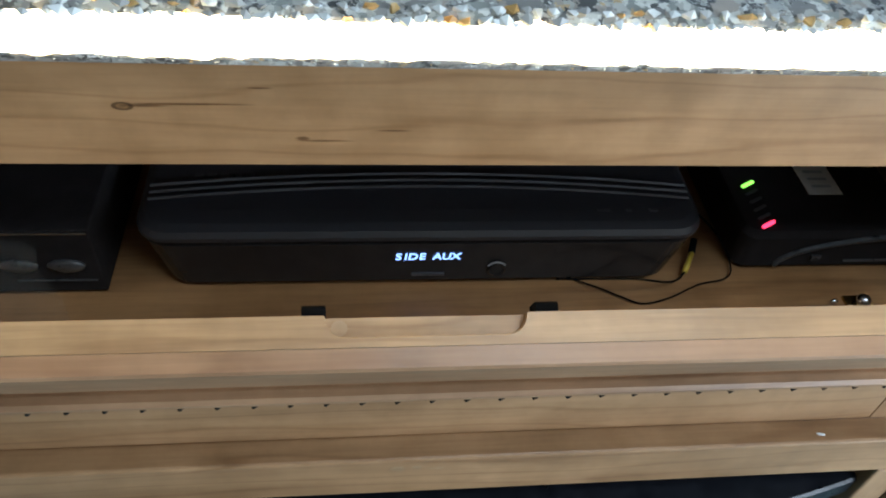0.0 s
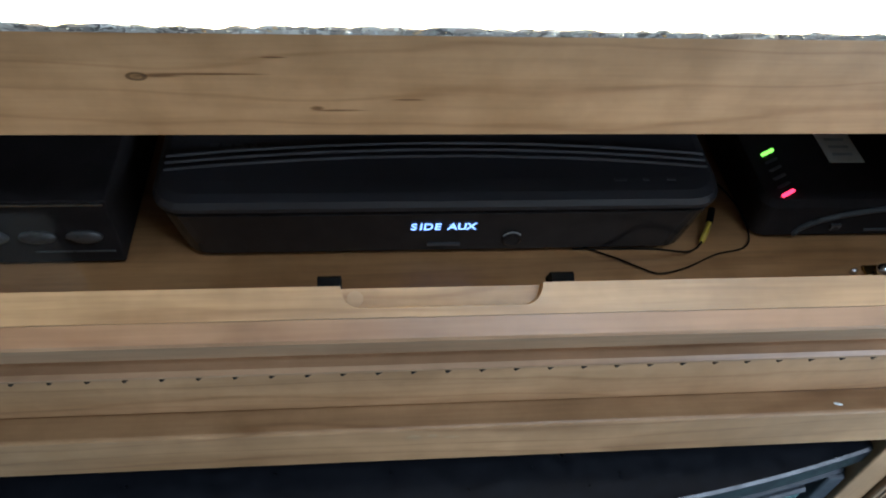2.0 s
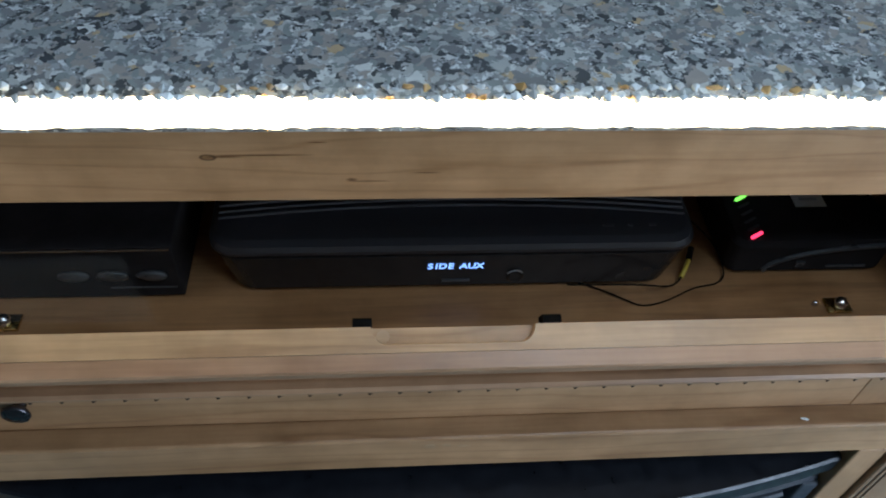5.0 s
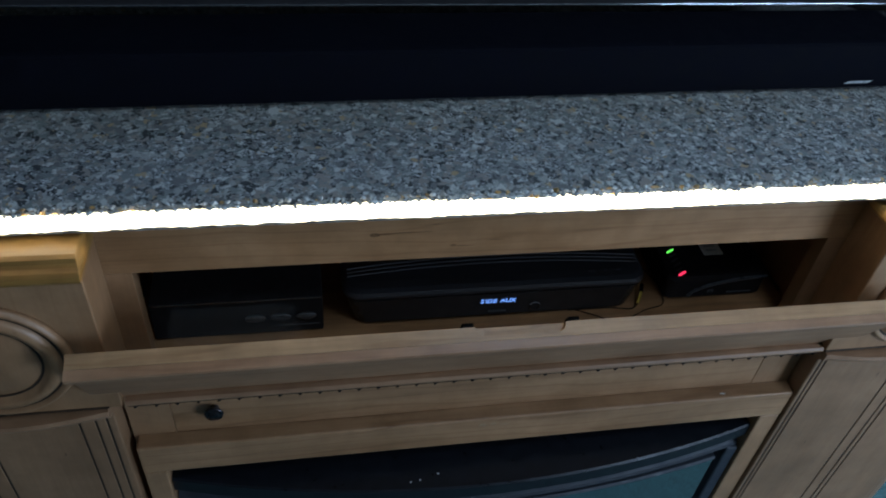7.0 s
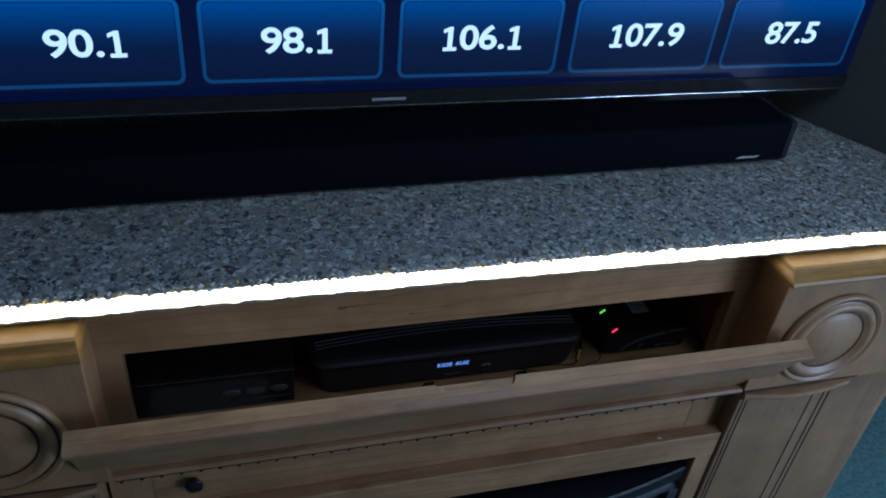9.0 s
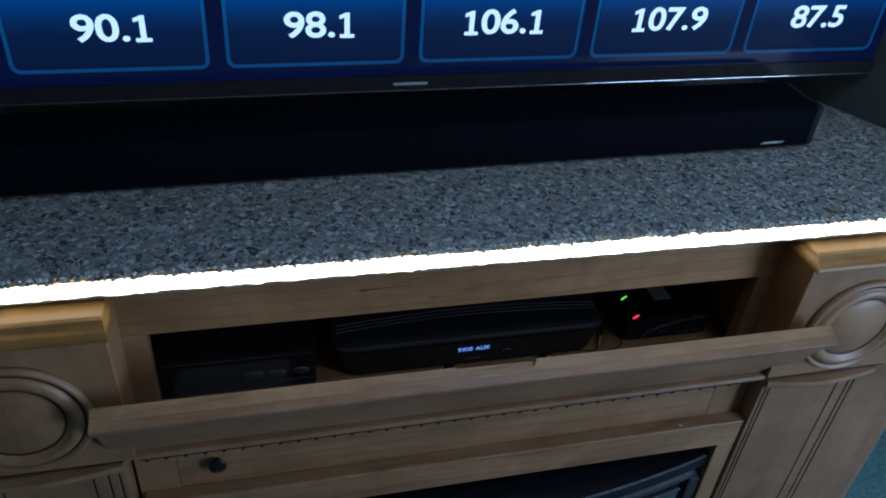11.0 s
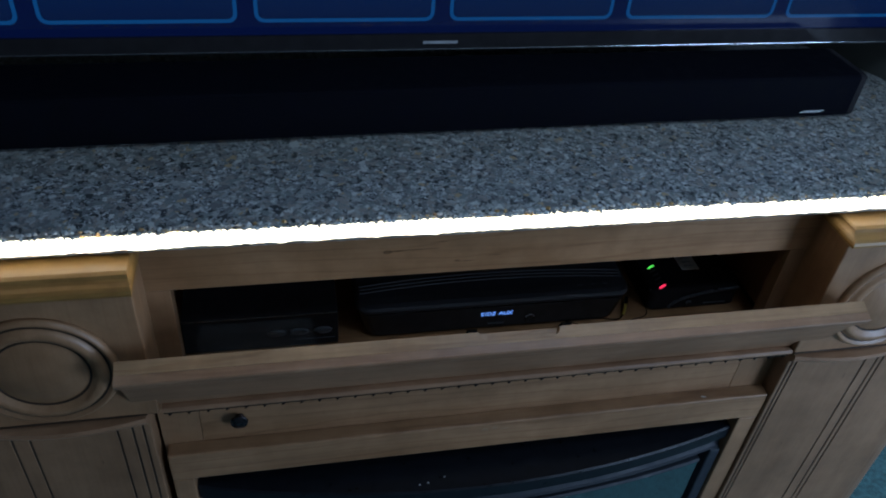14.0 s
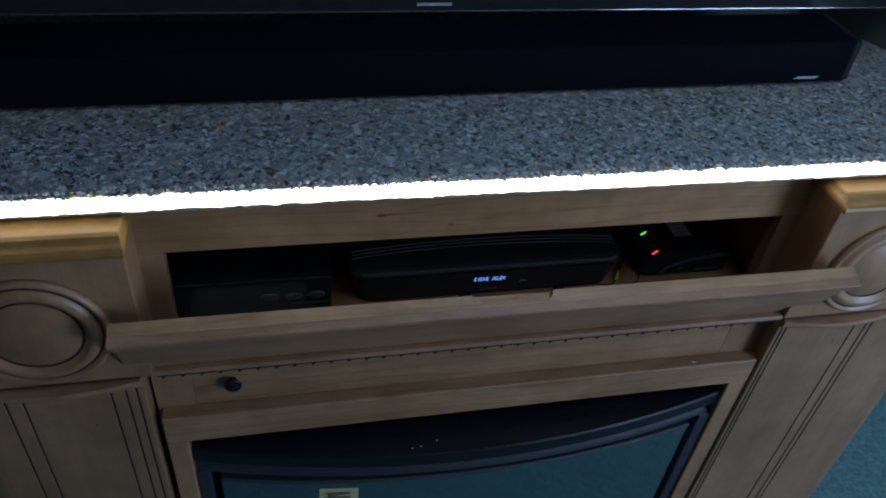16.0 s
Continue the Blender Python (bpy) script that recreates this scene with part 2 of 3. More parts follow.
def screen_gradient(name, low, high, axis_from, axis_to, strength):
    """A lit part of the screen whose colour runs from low to high."""
    mat, nodes, links, b = shader(name, 0.08, 0, (0.004, 0.004, 0.006))
    tc, sep = nodes.new("ShaderNodeTexCoord"), nodes.new("ShaderNodeSeparateXYZ")
    links.new(tc.outputs["Object"], sep.inputs[0])
    mr = nodes.new("ShaderNodeMapRange")
    mr.inputs[1].default_value, mr.inputs[2].default_value = axis_from, axis_to
    links.new(sep.outputs[2], mr.inputs[0])
    r = ramp(nodes, [(0.0, low), (0.45, [0.93 * p + 0.07 * q for p, q in zip(low, high)]), (0.62, [0.75 * p + 0.25 * q for p, q in zip(low, high)]), (1.0, high)])
    links.new(mr.outputs[0], r.inputs[0])
    links.new(r.outputs[0], b.inputs["Emission Color"])
    b.inputs["Emission Strength"].default_value = strength
    return mat


LABEL_INK = mottled("faint_label_print", (0.42, 0.48, 0.52), 0.7)
# The bluish base colour holds the blue light that the bezel reflects.
BEZEL = mottled("steel_bezel_with_blue_sheen", (0.020, 0.024, 0.032), 0.62, 0.0, bump=0.05, bump_scale=900)
SCREEN = screen_gradient("screen_background", (0.0010, 0.003, 0.020), (0.003, 0.014, 0.07), 0.0, 0.9, 1.0)
BUTTON = screen_gradient("screen_button_fill", (0.0022, 0.006, 0.024), (0.006, 0.055, 0.20), 0.045, 0.150, 1.0)
BUTTON_RIM = screen_gradient("screen_button_rim", (0.008, 0.040, 0.105), (0.012, 0.085, 0.24), 0.040, 0.155, 1.0)


# ---- mesh helpers ----
def thing(name, at, label, category, group="", kind=""):
    ob = new(name)
    ob.empty_display_size = 0.02
    ob.location = at
    return tagged(ob, label, category, group, kind)


def part(name, bm, material, parent, label="", at=(0, 0, 0), smooth=False):
    """One mesh object under a thing or a part. Coordinates are the parent's own."""
    bmesh.ops.recalc_face_normals(bm, faces=bm.faces)
    me = bpy.data.meshes.new(name)
    bm.to_mesh(me)
    bm.free()
    me.materials.append(material)
    if smooth:
        me.shade_smooth()
    ob = new(name, me)
    ob.parent = parent
    ob.location = at
    return tagged(ob, label)


def structure(name, bm, material, label, category):
    ob = part(name, bm, material, None, label)
    return tagged(ob, label, category, "", "structure")


def box(x0, x1, y0, y1, z0, z1, bevel=0.0, segments=2):
    bm = bmesh.new()
    bmesh.ops.create_cube(bm, size=1.0)
    for v in bm.verts:
        v.co = Vector((x0 + (v.co.x + 0.5) * (x1 - x0), y0 + (v.co.y + 0.5) * (y1 - y0), z0 + (v.co.z + 0.5) * (z1 - z0)))
    if bevel:
        bmesh.ops.bevel(bm, geom=bm.edges[:], offset=bevel, segments=segments, profile=0.5, affect="EDGES")
    return bm


def loft(rings, closed=True, caps=True):
    """A skin over rings of points with equal counts."""
    bm = bmesh.new()
    rows = [[bm.verts.new(p) for p in ring] for ring in rings]
    n = len(rows[0])
    for a, b in zip(rows, rows[1:]):
        for i in range(n if closed else n - 1):
            j = (i + 1) % n
            bm.faces.new((a[i], a[j], b[j], b[i]))
    if caps and closed:
        bm.faces.new(rows[0][::-1])
        bm.faces.new(rows[-1])
    return bm


def extrude_x(profile, x0, x1):
    return loft([[(x, y, z) for y, z in profile] for x in (x0, x1)])


def tube(points, radius, sides=8):
    pts = [Vector(p) for p in points]
    rings = []
    for i, p in enumerate(pts):
        d = (pts[min(i + 1, len(pts) - 1)] - pts[max(i - 1, 0)]).normalized()
        u = d.cross(Vector((0, 0, 1)) if abs(d.z) < 0.9 else Vector((0, 1, 0))).normalized()
        w = d.cross(u)
        rings.append([p + radius * (math.cos(a) * u + math.sin(a) * w) for a in (2 * math.pi * k / sides for k in range(sides))])
    return loft(rings)


def smooth_path(points, steps=8):
    """Catmull-Rom through the points."""
    p = [Vector(q) for q in points]
    p = [2 * p[0] - p[1], *p, 2 * p[-1] - p[-2]]
    out = []
    for a, b, c, d in zip(p, p[1:], p[2:], p[3:]):
        for k in range(steps):
            t = k / steps
            out.append(0.5 * (2 * b + (c - a) * t + (2 * a - 5 * b + 4 * c - d) * t * t + (3 * b - a - 3 * c + d) * t ** 3))
    return out + [p[-2]]


def turned_y(profile, cx, cz, y0, n=40):
    """Turned about an axis along y: profile of (radius, distance in front of y0)."""
    return loft([[(cx + r * math.cos(a), y0 - d, cz + r * math.sin(a)) for a in (2 * math.pi * k / n for k in range(n))] for r, d in profile])


def rounded_rect(w, h, r, n=6):
    pts = []
    for cx, cz, a0 in ((w / 2 - r, h / 2 - r, 0), (-w / 2 + r, h / 2 - r, 90), (-w / 2 + r, -h / 2 + r, 180), (w / 2 - r, -h / 2 + r, 270)):
        pts += [(cx + r * math.cos(radians(a0 + 90 * k / n)), cz + r * math.sin(radians(a0 + 90 * k / n))) for k in range(n + 1)]
    return pts


def words(name, text, size, material, parent, at, rot, bold=0.0, shear=0.0, depth=0.0004, stretch=1.0):
    cu = bpy.data.curves.new(name, "FONT")
    cu.body, cu.size, cu.align_x, cu.align_y, cu.offset, cu.shear, cu.extrude = text, size, "CENTER", "CENTER", bold, shear, depth
    tmp = bpy.data.objects.new(name, cu)
    scene.collection.objects.link(tmp)
    me = bpy.data.meshes.new_from_object(tmp.evaluated_get(bpy.context.evaluated_depsgraph_get()))
    bpy.data.objects.remove(tmp)
    me.materials.clear()
    me.materials.append(material)
    ob = new(name, me)
    ob.parent = parent
    ob.matrix_local = Matrix.Translation(at) @ Euler([radians(a) for a in rot]).to_matrix().to_4x4() @ Matrix.Diagonal((stretch, 1, 1, 1))
    return ob


# ---- the room ----
structure("floor", box(-2.6, EAST_X + 0.08, REAR_Y, 0.55, -0.05, 0.0), CARPET, "teal cut-pile carpet over the whole floor", "floor")
# The ceiling's square hole is added to let the overhead fill lamp through.
roof = bmesh.new()
hs = FILL_S / 2
for x0, x1, y0, y1 in ((-2.6, FILL_X - hs, REAR_Y, 0.55), (FILL_X + hs, EAST_X + 0.08, REAR_Y, 0.55), (FILL_X - hs, FILL_X + hs, REAR_Y, FILL_Y - hs), (FILL_X - hs, FILL_X + hs, FILL_Y + hs, 0.55)):
    piece = box(x0, x1, y0, y1, 2.35, 2.42)
    tmp = bpy.data.meshes.new("piece")
    piece.to_mesh(tmp)
    roof.from_mesh(tmp)
    piece.free()
    bpy.data.meshes.remove(tmp)
structure("ceiling", roof, ROOM_PAINT, "plain cream ceiling with an opening added for the overhead fill lamp", "ceiling")
structure("wall_north", box(-2.6, EAST_X + 0.08, 0.42, 0.50, 0.0, 2.35), WALL_PAINT, "greige textured wall behind the television", "wall")
structure("wall_west", box(-2.68, -2.6, REAR_Y, 0.55, 0.0, 2.35), ROOM_PAINT, "plain cream painted side wall", "wall")
structure("wall_east", box(EAST_X, EAST_X + 0.08, REAR_Y, 0.55, 0.0, 2.35), ROOM_PAINT, "plain cream painted wall beyond the counter", "wall")
# the splayed wall beside the counter
a, b2 = Vector((0.642, 0.4195, 0)), Vector((0.93, -0.165, 0))
n_out = Vector((b2.y - a.y, a.x - b2.x, 0)).normalized() * -0.05
foot = [a, b2, b2 + n_out, a + n_out]
structure("wall_splay", loft([[p + Vector((0, 0, 0.9155)) for p in foot], [p + Vector((0, 0, 2.35)) for p in foot]]), WALL_PAINT, "greige textured wall set askew beside the counter", "wall")
structure("wall_return", box(0.931, EAST_X, -0.165, -0.115, 0.9155, 2.35), WALL_PAINT, "greige textured wall running on beyond the splay", "wall")
wx0, wx1, wz0, wz1 = WINDOW_X - WINDOW_W / 2, WINDOW_X + WINDOW_W / 2, WINDOW_Z - WINDOW_H / 2, WINDOW_Z + WINDOW_H / 2
rear = bmesh.new()
for x0, x1, z0, z1 in ((-2.6, wx0, 0, 2.35), (wx1, EAST_X, 0, 2.35), (wx0, wx1, 0, wz0), (wx0, wx1, wz1, 2.35)):
    piece = box(x0, x1, REAR_Y - 0.09, REAR_Y, z0, z1)
    tmp = bpy.data.meshes.new("piece")
    piece.to_mesh(tmp)
    rear.from_mesh(tmp)
    piece.free()
    bpy.data.meshes.remove(tmp)
structure("wall_south", rear, ROOM_PAINT, "plain cream wall with a tall glazed door opening", "wall")

# ---- the cabinet ----
cab = thing("media_cabinet", (0, 0, 0), "glazed maple media cabinet with open drop-front flap under granite top", "cabinet")
part("top_rail", box(-0.445, 0.445, 0.0, 0.022, 0.8015, 0.881, 0.0012), WOOD_RAIL, cab)
for s in (-1, 1):
    part("stile", box(min(s * 0.415, s * 0.445), max(s * 0.415, s * 0.445), 0.0005, 0.022, 0.655, 0.8010, 0.001), WOOD_Z, cab)
    part("inner_side", box(min(s * 0.4455, s * 0.460), max(s * 0.4455, s * 0.460), 0.0225, 0.29, 0.6455, 0.86), WOOD_Z, cab)
part("shelf", box(-0.442, 0.440, -0.02, 0.29, 0.625, 0.645, 0.001), WOOD_SHELF, cab, "brown stained shelf board")
part("back_panel", box(-0.445, 0.445, 0.29, 0.298, 0.60, 0.86), WOOD_SHELF, cab)
part("lower_rail", box(-0.4045, 0.3965, -0.02, 0.0, 0.50, 0.6245, 0.0006), WOOD_X, cab)
part("rail_end", box(-0.4565, -0.405, -0.0202, 0.0, 0.50, 0.6245, 0.0006), WOOD_Z, cab)
part("rail_end", box(0.397, 0.4550, -0.0202, 0.0, 0.50, 0.6245, 0.0006), WOOD_Z, cab)
# nosing under the flap, with a small bead
part("shelf_nosing", extrude_x([(-0.021, 0.646), (-0.046, 0.646), (-0.055, 0.648), (-0.0600, 0.6515), (-0.0608, 0.6550), (-0.0585, 0.6580), (-0.053, 0.6592), (-0.021, 0.6592)], -0.4405, 0.4405), WOOD_DULL, cab)
hinge = part("piano_hinge", box(-0.44, 0.44, -0.0545, -0.030, 0.6430, 0.6457), STEEL_DARK, cab, "dark steel piano hinge")
# Slanted dark bars for the hinge's shadowed ticks, placed to fit the camera's view.
tick_mesh = None
for k in range(38):
    x = -0.4310 + k * 0.02345
    if tick_mesh is None:
        ob = part("knuckle", tube([(0.0032, 0, 0.0036), (-0.0030, 0, -0.0036)], 0.0016), STEEL_DARK, hinge, at=(x, -0.0525, 0.6424))
        tick_mesh = ob.data
    else:
        ob = new("knuckle", tick_mesh)
        ob.parent, ob.location = hinge, (x, -0.0525, 0.6424)

# surround of the fireplace
sur = part("fireplace_surround", box(-0.4515, 0.4550, -0.0425, -0.0192, 0.4855, 0.540, 0.0025), WOOD_X, cab)
for s in (-1, 1):
    part("jamb", box(-0.4510 if s < 0 else 0.4225, -0.4225 if s < 0 else 0.4547, -0.0420, -0.005, 0.03, 0.4850, 0.002), WOOD_Z, sur)
part("paint_spot", turned_y([(0.0021, 0.0), (0.0019, 0.0004)], 0, 0, 0, 10), PAPER, sur, "small white paint drip", at=(0.346, -0.0345, 0.5402)).matrix_local = Matrix.Translation((0.346, -0.0345, 0.5402)) @ Euler((radians(-90), 0, radians(-14))).to_matrix().to_4x4() @ Matrix.Diagonal((1.9, 1, 0.6, 1))
smear = bmesh.new()
rng = random.Random(2)
for cx, cz, rx, rz in ((-0.006, 0.527, 0.006, 0.0042), (0.009, 0.5285, 0.0045, 0.0026), (0.024, 0.526, 0.006, 0.0018)):
    smear.faces.new([smear.verts.new((cx + rx * rng.uniform(0.7, 1.2) * math.cos(a), -0.0428, cz + rz * rng.uniform(0.7, 1.2) * math.sin(a))) for a in (2 * math.pi * k / 14 for k in range(14))])
part("pale_scuff", smear, SCUFF, sur, "pale worn scuff")
knob = part("knob", turned_y([(0.006, 0.0), (0.006, 0.002), (0.0048, 0.004), (0.006, 0.006), (0.0100, 0.0075), (0.0120, 0.0100), (0.0112, 0.0125), (0.0102, 0.0128), (0.0095, 0.0122), (0.007, 0.0145), (0.001, 0.0153)], -0.353, 0.584, -0.0195, 28), DARK_METAL, cab, "dark bronze round knob", smooth=True)

# the drop-front flap, leaning out
LEAN = radians(27)
FLAP_U, FLAP_V = Vector((0, -math.cos(LEAN), -math.sin(LEAN))), Vector((0, -math.sin(LEAN), math.cos(LEAN)))
FLAP_H, BOARD_T, FLAP_T = 0.128, 0.0165, 0.0285
FLAP_TOP = Vector((0, -0.091, 0.782))
FLAP_FOOT = FLAP_TOP - FLAP_H * FLAP_V


def flap_point(x, u, v):
    return FLAP_FOOT + u * FLAP_U + v * FLAP_V + Vector((x, 0, 0))


NOTCH0, NOTCH1, NOTCH_W, NOTCH_D, NOTCH_R = -0.054, 0.0485, 0.0115, 0.008, 0.010
xs = [-0.470, NOTCH0 - 0.0005] + [NOTCH0 + NOTCH_R * (1 - math.cos(radians(a))) for a in range(0, 91, 10)]
xs += [-0.02, 0.012] + [NOTCH1 - NOTCH_R * (1 - math.sin(radians(a))) for a in range(0, 91, 10)] + [NOTCH1 + 0.0005, 0.478]
rings = []
for x in xs:
    w, d = 0.0004, 0.0004
    if NOTCH0 <= x <= NOTCH1:
        e = min(1.0, min(x - NOTCH0, NOTCH1 - x) / NOTCH_R)
        w, d = max(0.0004, NOTCH_W * math.sqrt(max(0.0, 1 - (1 - e) ** 2))), NOTCH_D
    rings.append([flap_point(x, u, v) for u, v in ((0, 0), (0, FLAP_H - d), (w * 0.85, FLAP_H - d), (w, FLAP_H - d * 0.8), (w, FLAP_H), (BOARD_T, FLAP_H), (BOARD_T, 0))])
flap = part("drop_flap", loft(rings), WOOD_EDGE, cab, "open drop-front flap with a scooped finger pull")
T = FLAP_T
face = [(BOARD_T + 0.0003, 0.0), (BOARD_T + 0.0003, FLAP_H + 0.0003), (T - 0.0015, FLAP_H + 0.0003), (T, FLAP_H - 0.0015), (T, FLAP_H - 0.011), (T - 0.0025, FLAP_H - 0.0115), (T - 0.0027, FLAP_H - 0.014),
        (T - 0.0015, FLAP_H - 0.018), (T - 0.0030, FLAP_H - 0.026), (T - 0.0060, FLAP_H - 0.034), (T - 0.0065, FLAP_H - 0.05), (T - 0.0065, 0.030), (T - 0.009, 0.024), (T - 0.009, 0.0)]
part("pale_nick", loft([[flap_point(-0.047 + 0.0042 * math.cos(a), 0.0052 + 0.0040 * math.sin(a), FLAP_H - NOTCH_D + h) for a in (2 * math.pi * k / 14 for k in range(14))] for h in (-0.0004, 0.0004)]), SCUFF, flap, "pale worn nick in the finger pull")
part("face_moulding", loft([[flap_point(x, u, v) for u, v in face] for x in (-0.4705, 0.4785)]), WOOD_MOULD, flap, "reddish moulded front board")
part("glazed_bead_line", loft([[flap_point(x, u, v) for u, v in ((T - 0.0035, FLAP_H - 0.0140), (T - 0.0035, FLAP_H - 0.0117), (T - 0.0016, FLAP_H - 0.0119), (T - 0.0016, FLAP_H - 0.0138))] for x in (-0.4703, 0.4783)]), DARK_LINE, flap)
for x in (-0.060, 0.061):
    part("magnetic_catch", loft([[flap_point(x + dx, u, v) for u, v in ((-0.007, FLAP_H - 0.022), (-0.007, FLAP_H - 0.009), (-0.0055, FLAP_H - 0.0075), (-0.0002, FLAP_H - 0.0075), (-0.0002, FLAP_H - 0.022))] for dx in (-0.006, 0.006)]), RUBBER, flap, "small black catch")

# columns with rosettes
CAP = [(0.0, 0.880), (-0.052, 0.880), (-0.0575, 0.8785), (-0.0605, 0.8755), (-0.0645, 0.8735), (-0.0700, 0.8720), (-0.0745, 0.8695), (-0.0765, 0.8660), (-0.0755, 0.8625), (-0.0715, 0.8600), (-0.066, 0.8590), (0.0, 0.8590)]


def column_ring(s, x_in, x_out, front, z, grooves=()):
    """Plan of a column at height z: square inner edge, V grooves in its face, a rounded outer corner."""
    pts = [(x_in, 0.02), (x_in, front + 0.0012), (x_in + 0.0012, front)]
    for g in grooves:
        pts += [(g - 0.0019, front), (g - 0.0009, front + 0.0022), (g + 0.0009, front + 0.0022), (g + 0.0019, front)]
    r = 0.07
    pts += [(x_out - r + r * math.sin(radians(a)), front + r - r * math.cos(radians(a))) for a in range(0, 91, 9)]
    pts.append((x_out, 0.02))
    return [(s * x, y, z) for x, y in pts]


PILASTER_Y = -0.0475


def column(s, x_in, x_sill, x_pil, x_out, grooves, lip):
    col = part("column", loft([column_ring(s, x_in, x_out, -0.062, z) for z in (0.655, 0.8586)]), WOOD_Z, cab)
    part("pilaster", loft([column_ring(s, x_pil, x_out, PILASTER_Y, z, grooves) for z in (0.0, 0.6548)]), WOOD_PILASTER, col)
    cx, cz = (0.552 if s > 0 else -0.5565), 0.747
    rose = part("rosette", turned_y([(0.0835, 0.0), (0.0832, 0.0045), (0.0805, 0.0085), (0.0775, 0.0088), (0.0745, 0.0050), (0.0718, 0.0045), (0.0695, 0.0090), (0.064, 0.0122), (0.058, 0.0105), (0.0535, 0.0045), (0.0505, 0.0045), (0.047, 0.0062), (0.040, 0.0085), (0.022, 0.0122), (0.002, 0.0132)], cx, cz, -0.0619, 64), WOOD_Z, col, "turned round rosette with glazed rings", smooth=True)
    for r in (0.0731, 0.0520):
        part("glazed_ring", turned_y([(r - 0.0011, 0.003), (r - 0.0011, 0.0056), (r + 0.0011, 0.0056), (r + 0.0011, 0.003)], cx, cz, -0.0619, 64), DARK_LINE, rose)
    # cap, returning round the inner corner to the rail
    prof = [(max(-0.06, -y - 0.062), z) for y, z in CAP]
    rings = [[(s * (x_in - lip * d), -0.0005, z) for d, z in prof], [(s * (x_in - lip * d), -0.062 - d, z) for d, z in prof], [(s * (x_out + 0.01), -0.062 - d, z) for d, z in prof]]
    part("cap_moulding", loft(rings), WOOD_CAP, col, "cap moulding with warm light put into its colour")
    # bowed sill
    n = 16
    rings = []
    for k in range(n + 1):
        t = k / n
        x = s * (x_sill + 0.002 + 0.188 * t)
        bow = 0.004 + 0.012 * math.sin(math.pi * t)
        rings.append([(x, -0.040, 0.654), (x, -0.062 - bow, 0.652), (x, -0.063 - bow, 0.646), (x, -0.062 - 0.8 * bow, 0.640), (x, -0.0575 - 0.3 * bow, 0.634), (x, -0.0400, 0.630)])
    part("bowed_sill", loft(rings), WOOD_MOULD, col)
    # Dark strip painted in for the shadow line over the sill, not glaze.
    part("sill_shadow_line", box(min(s * x_sill, s * 0.645), max(s * x_sill, s * 0.645), -0.0632, -0.060, 0.6545, 0.6565), DARK_LINE, col)
    for g in grooves:
        part("glazed_groove", box(s * g - 0.0014, s * g + 0.0014, PILASTER_Y + 0.0011, PILASTER_Y + 0.0027, 0.0, 0.634), DARK_LINE, col)
    return col


column(-1, 0.443, 0.457, 0.4610, 0.73, (0.4705, 0.4835, 0.5020, 0.606, 0.6265), 0.25)
column(1, 0.441, 0.4410, 0.4555, 0.800, (0.4625, 0.4695, 0.594, 0.615, 0.625), 0.5)

part("side_panel", box(-0.7298, -0.712, 0.0205, 0.418, 0.0, 0.881), WOOD_Z, cab)
part("side_panel", box(0.782, 0.7998, 0.0205, 0.418, 0.0, 0.881), WOOD_Z, cab)

# ---- granite top and glowing edge band ----
nose = [(0.419, 0.8815), (-0.022, 0.8815), (-0.0265, 0.8835), (-0.0295, 0.888), (-0.0305, 0.898), (-0.0298, 0.9055), (-0.0275, 0.9092), (-0.0235, 0.9118), (-0.0165, 0.9137), (-0.007, 0.9147), (0.004, 0.915), (0.419, 0.915)]
top = thing("countertop", (0, 0, 0), "speckled grey granite countertop with a rounded front edge", "countertop")
part("slab", extrude_x(nose, -0.90, 0.86), GRANITE, top)
# chips added along the bright edge; pale and amber colours carry its light and sparkle
CHIPS = [("pale_chip_rest", mottled("pale_chip_light_spill", (0.50, 0.53, 0.52), 0.4)), ("dark_chip_rest", mottled("dark_granite_chip", (0.28, 0.29, 0.28), 0.4)), ("amber_chip_rest", mottled("amber_chip_sparkle", (0.85, 0.52, 0.18), 0.35))]
CHIPS[2][1].node_tree.nodes["Principled BSDF"].inputs["Transmission Weight"].default_value = 0.7
rng = random.Random(21)
chip_sets = [([], []) for _ in CHIPS]
for z_mid, y_mid, gap in ((0.9096, -0.0292, 0.0066), (0.9122, -0.0238, 0.0075), (0.8868, -0.0278, 0.0060)):
    x = -0.68
    while x < 0.82:
        verts, faces = chip_sets[rng.choices((0, 1, 2), (0.70, 0.22, 0.08))[0]]
        base = len(verts)
        big = rng.uniform(1.0, 2.1) if z_mid > 0.9 else 0.9
        rx, ry, rz = big * rng.uniform(0.0013, 0.0031), big * rng.uniform(0.0011, 0.0021), big * rng.uniform(0.0010, 0.0023)
        c = Vector((x, y_mid, z_mid + rng.uniform(-0.0010, 0.0010)))
        for k in range(5):
            a = radians(72 * k + rng.uniform(-20, 20))
            verts.append(c + Vector((rx * math.cos(a) * rng.uniform(0.7, 1.1), rng.uniform(-0.3, 0.3) * ry, rz * math.sin(a) * rng.uniform(0.7, 1.1))))
        verts += [c + Vector((rng.uniform(-0.3, 0.3) * rx, -ry, rng.uniform(-0.3, 0.3) * rz)), c + Vector((0, ry, 0))]
        for k in range(5):
            faces += [(base + k, base + (k + 1) % 5, base + 5), (base + (k + 1) % 5, base + k, base + 6)]
        x += gap * rng.uniform(0.5, 1.5)
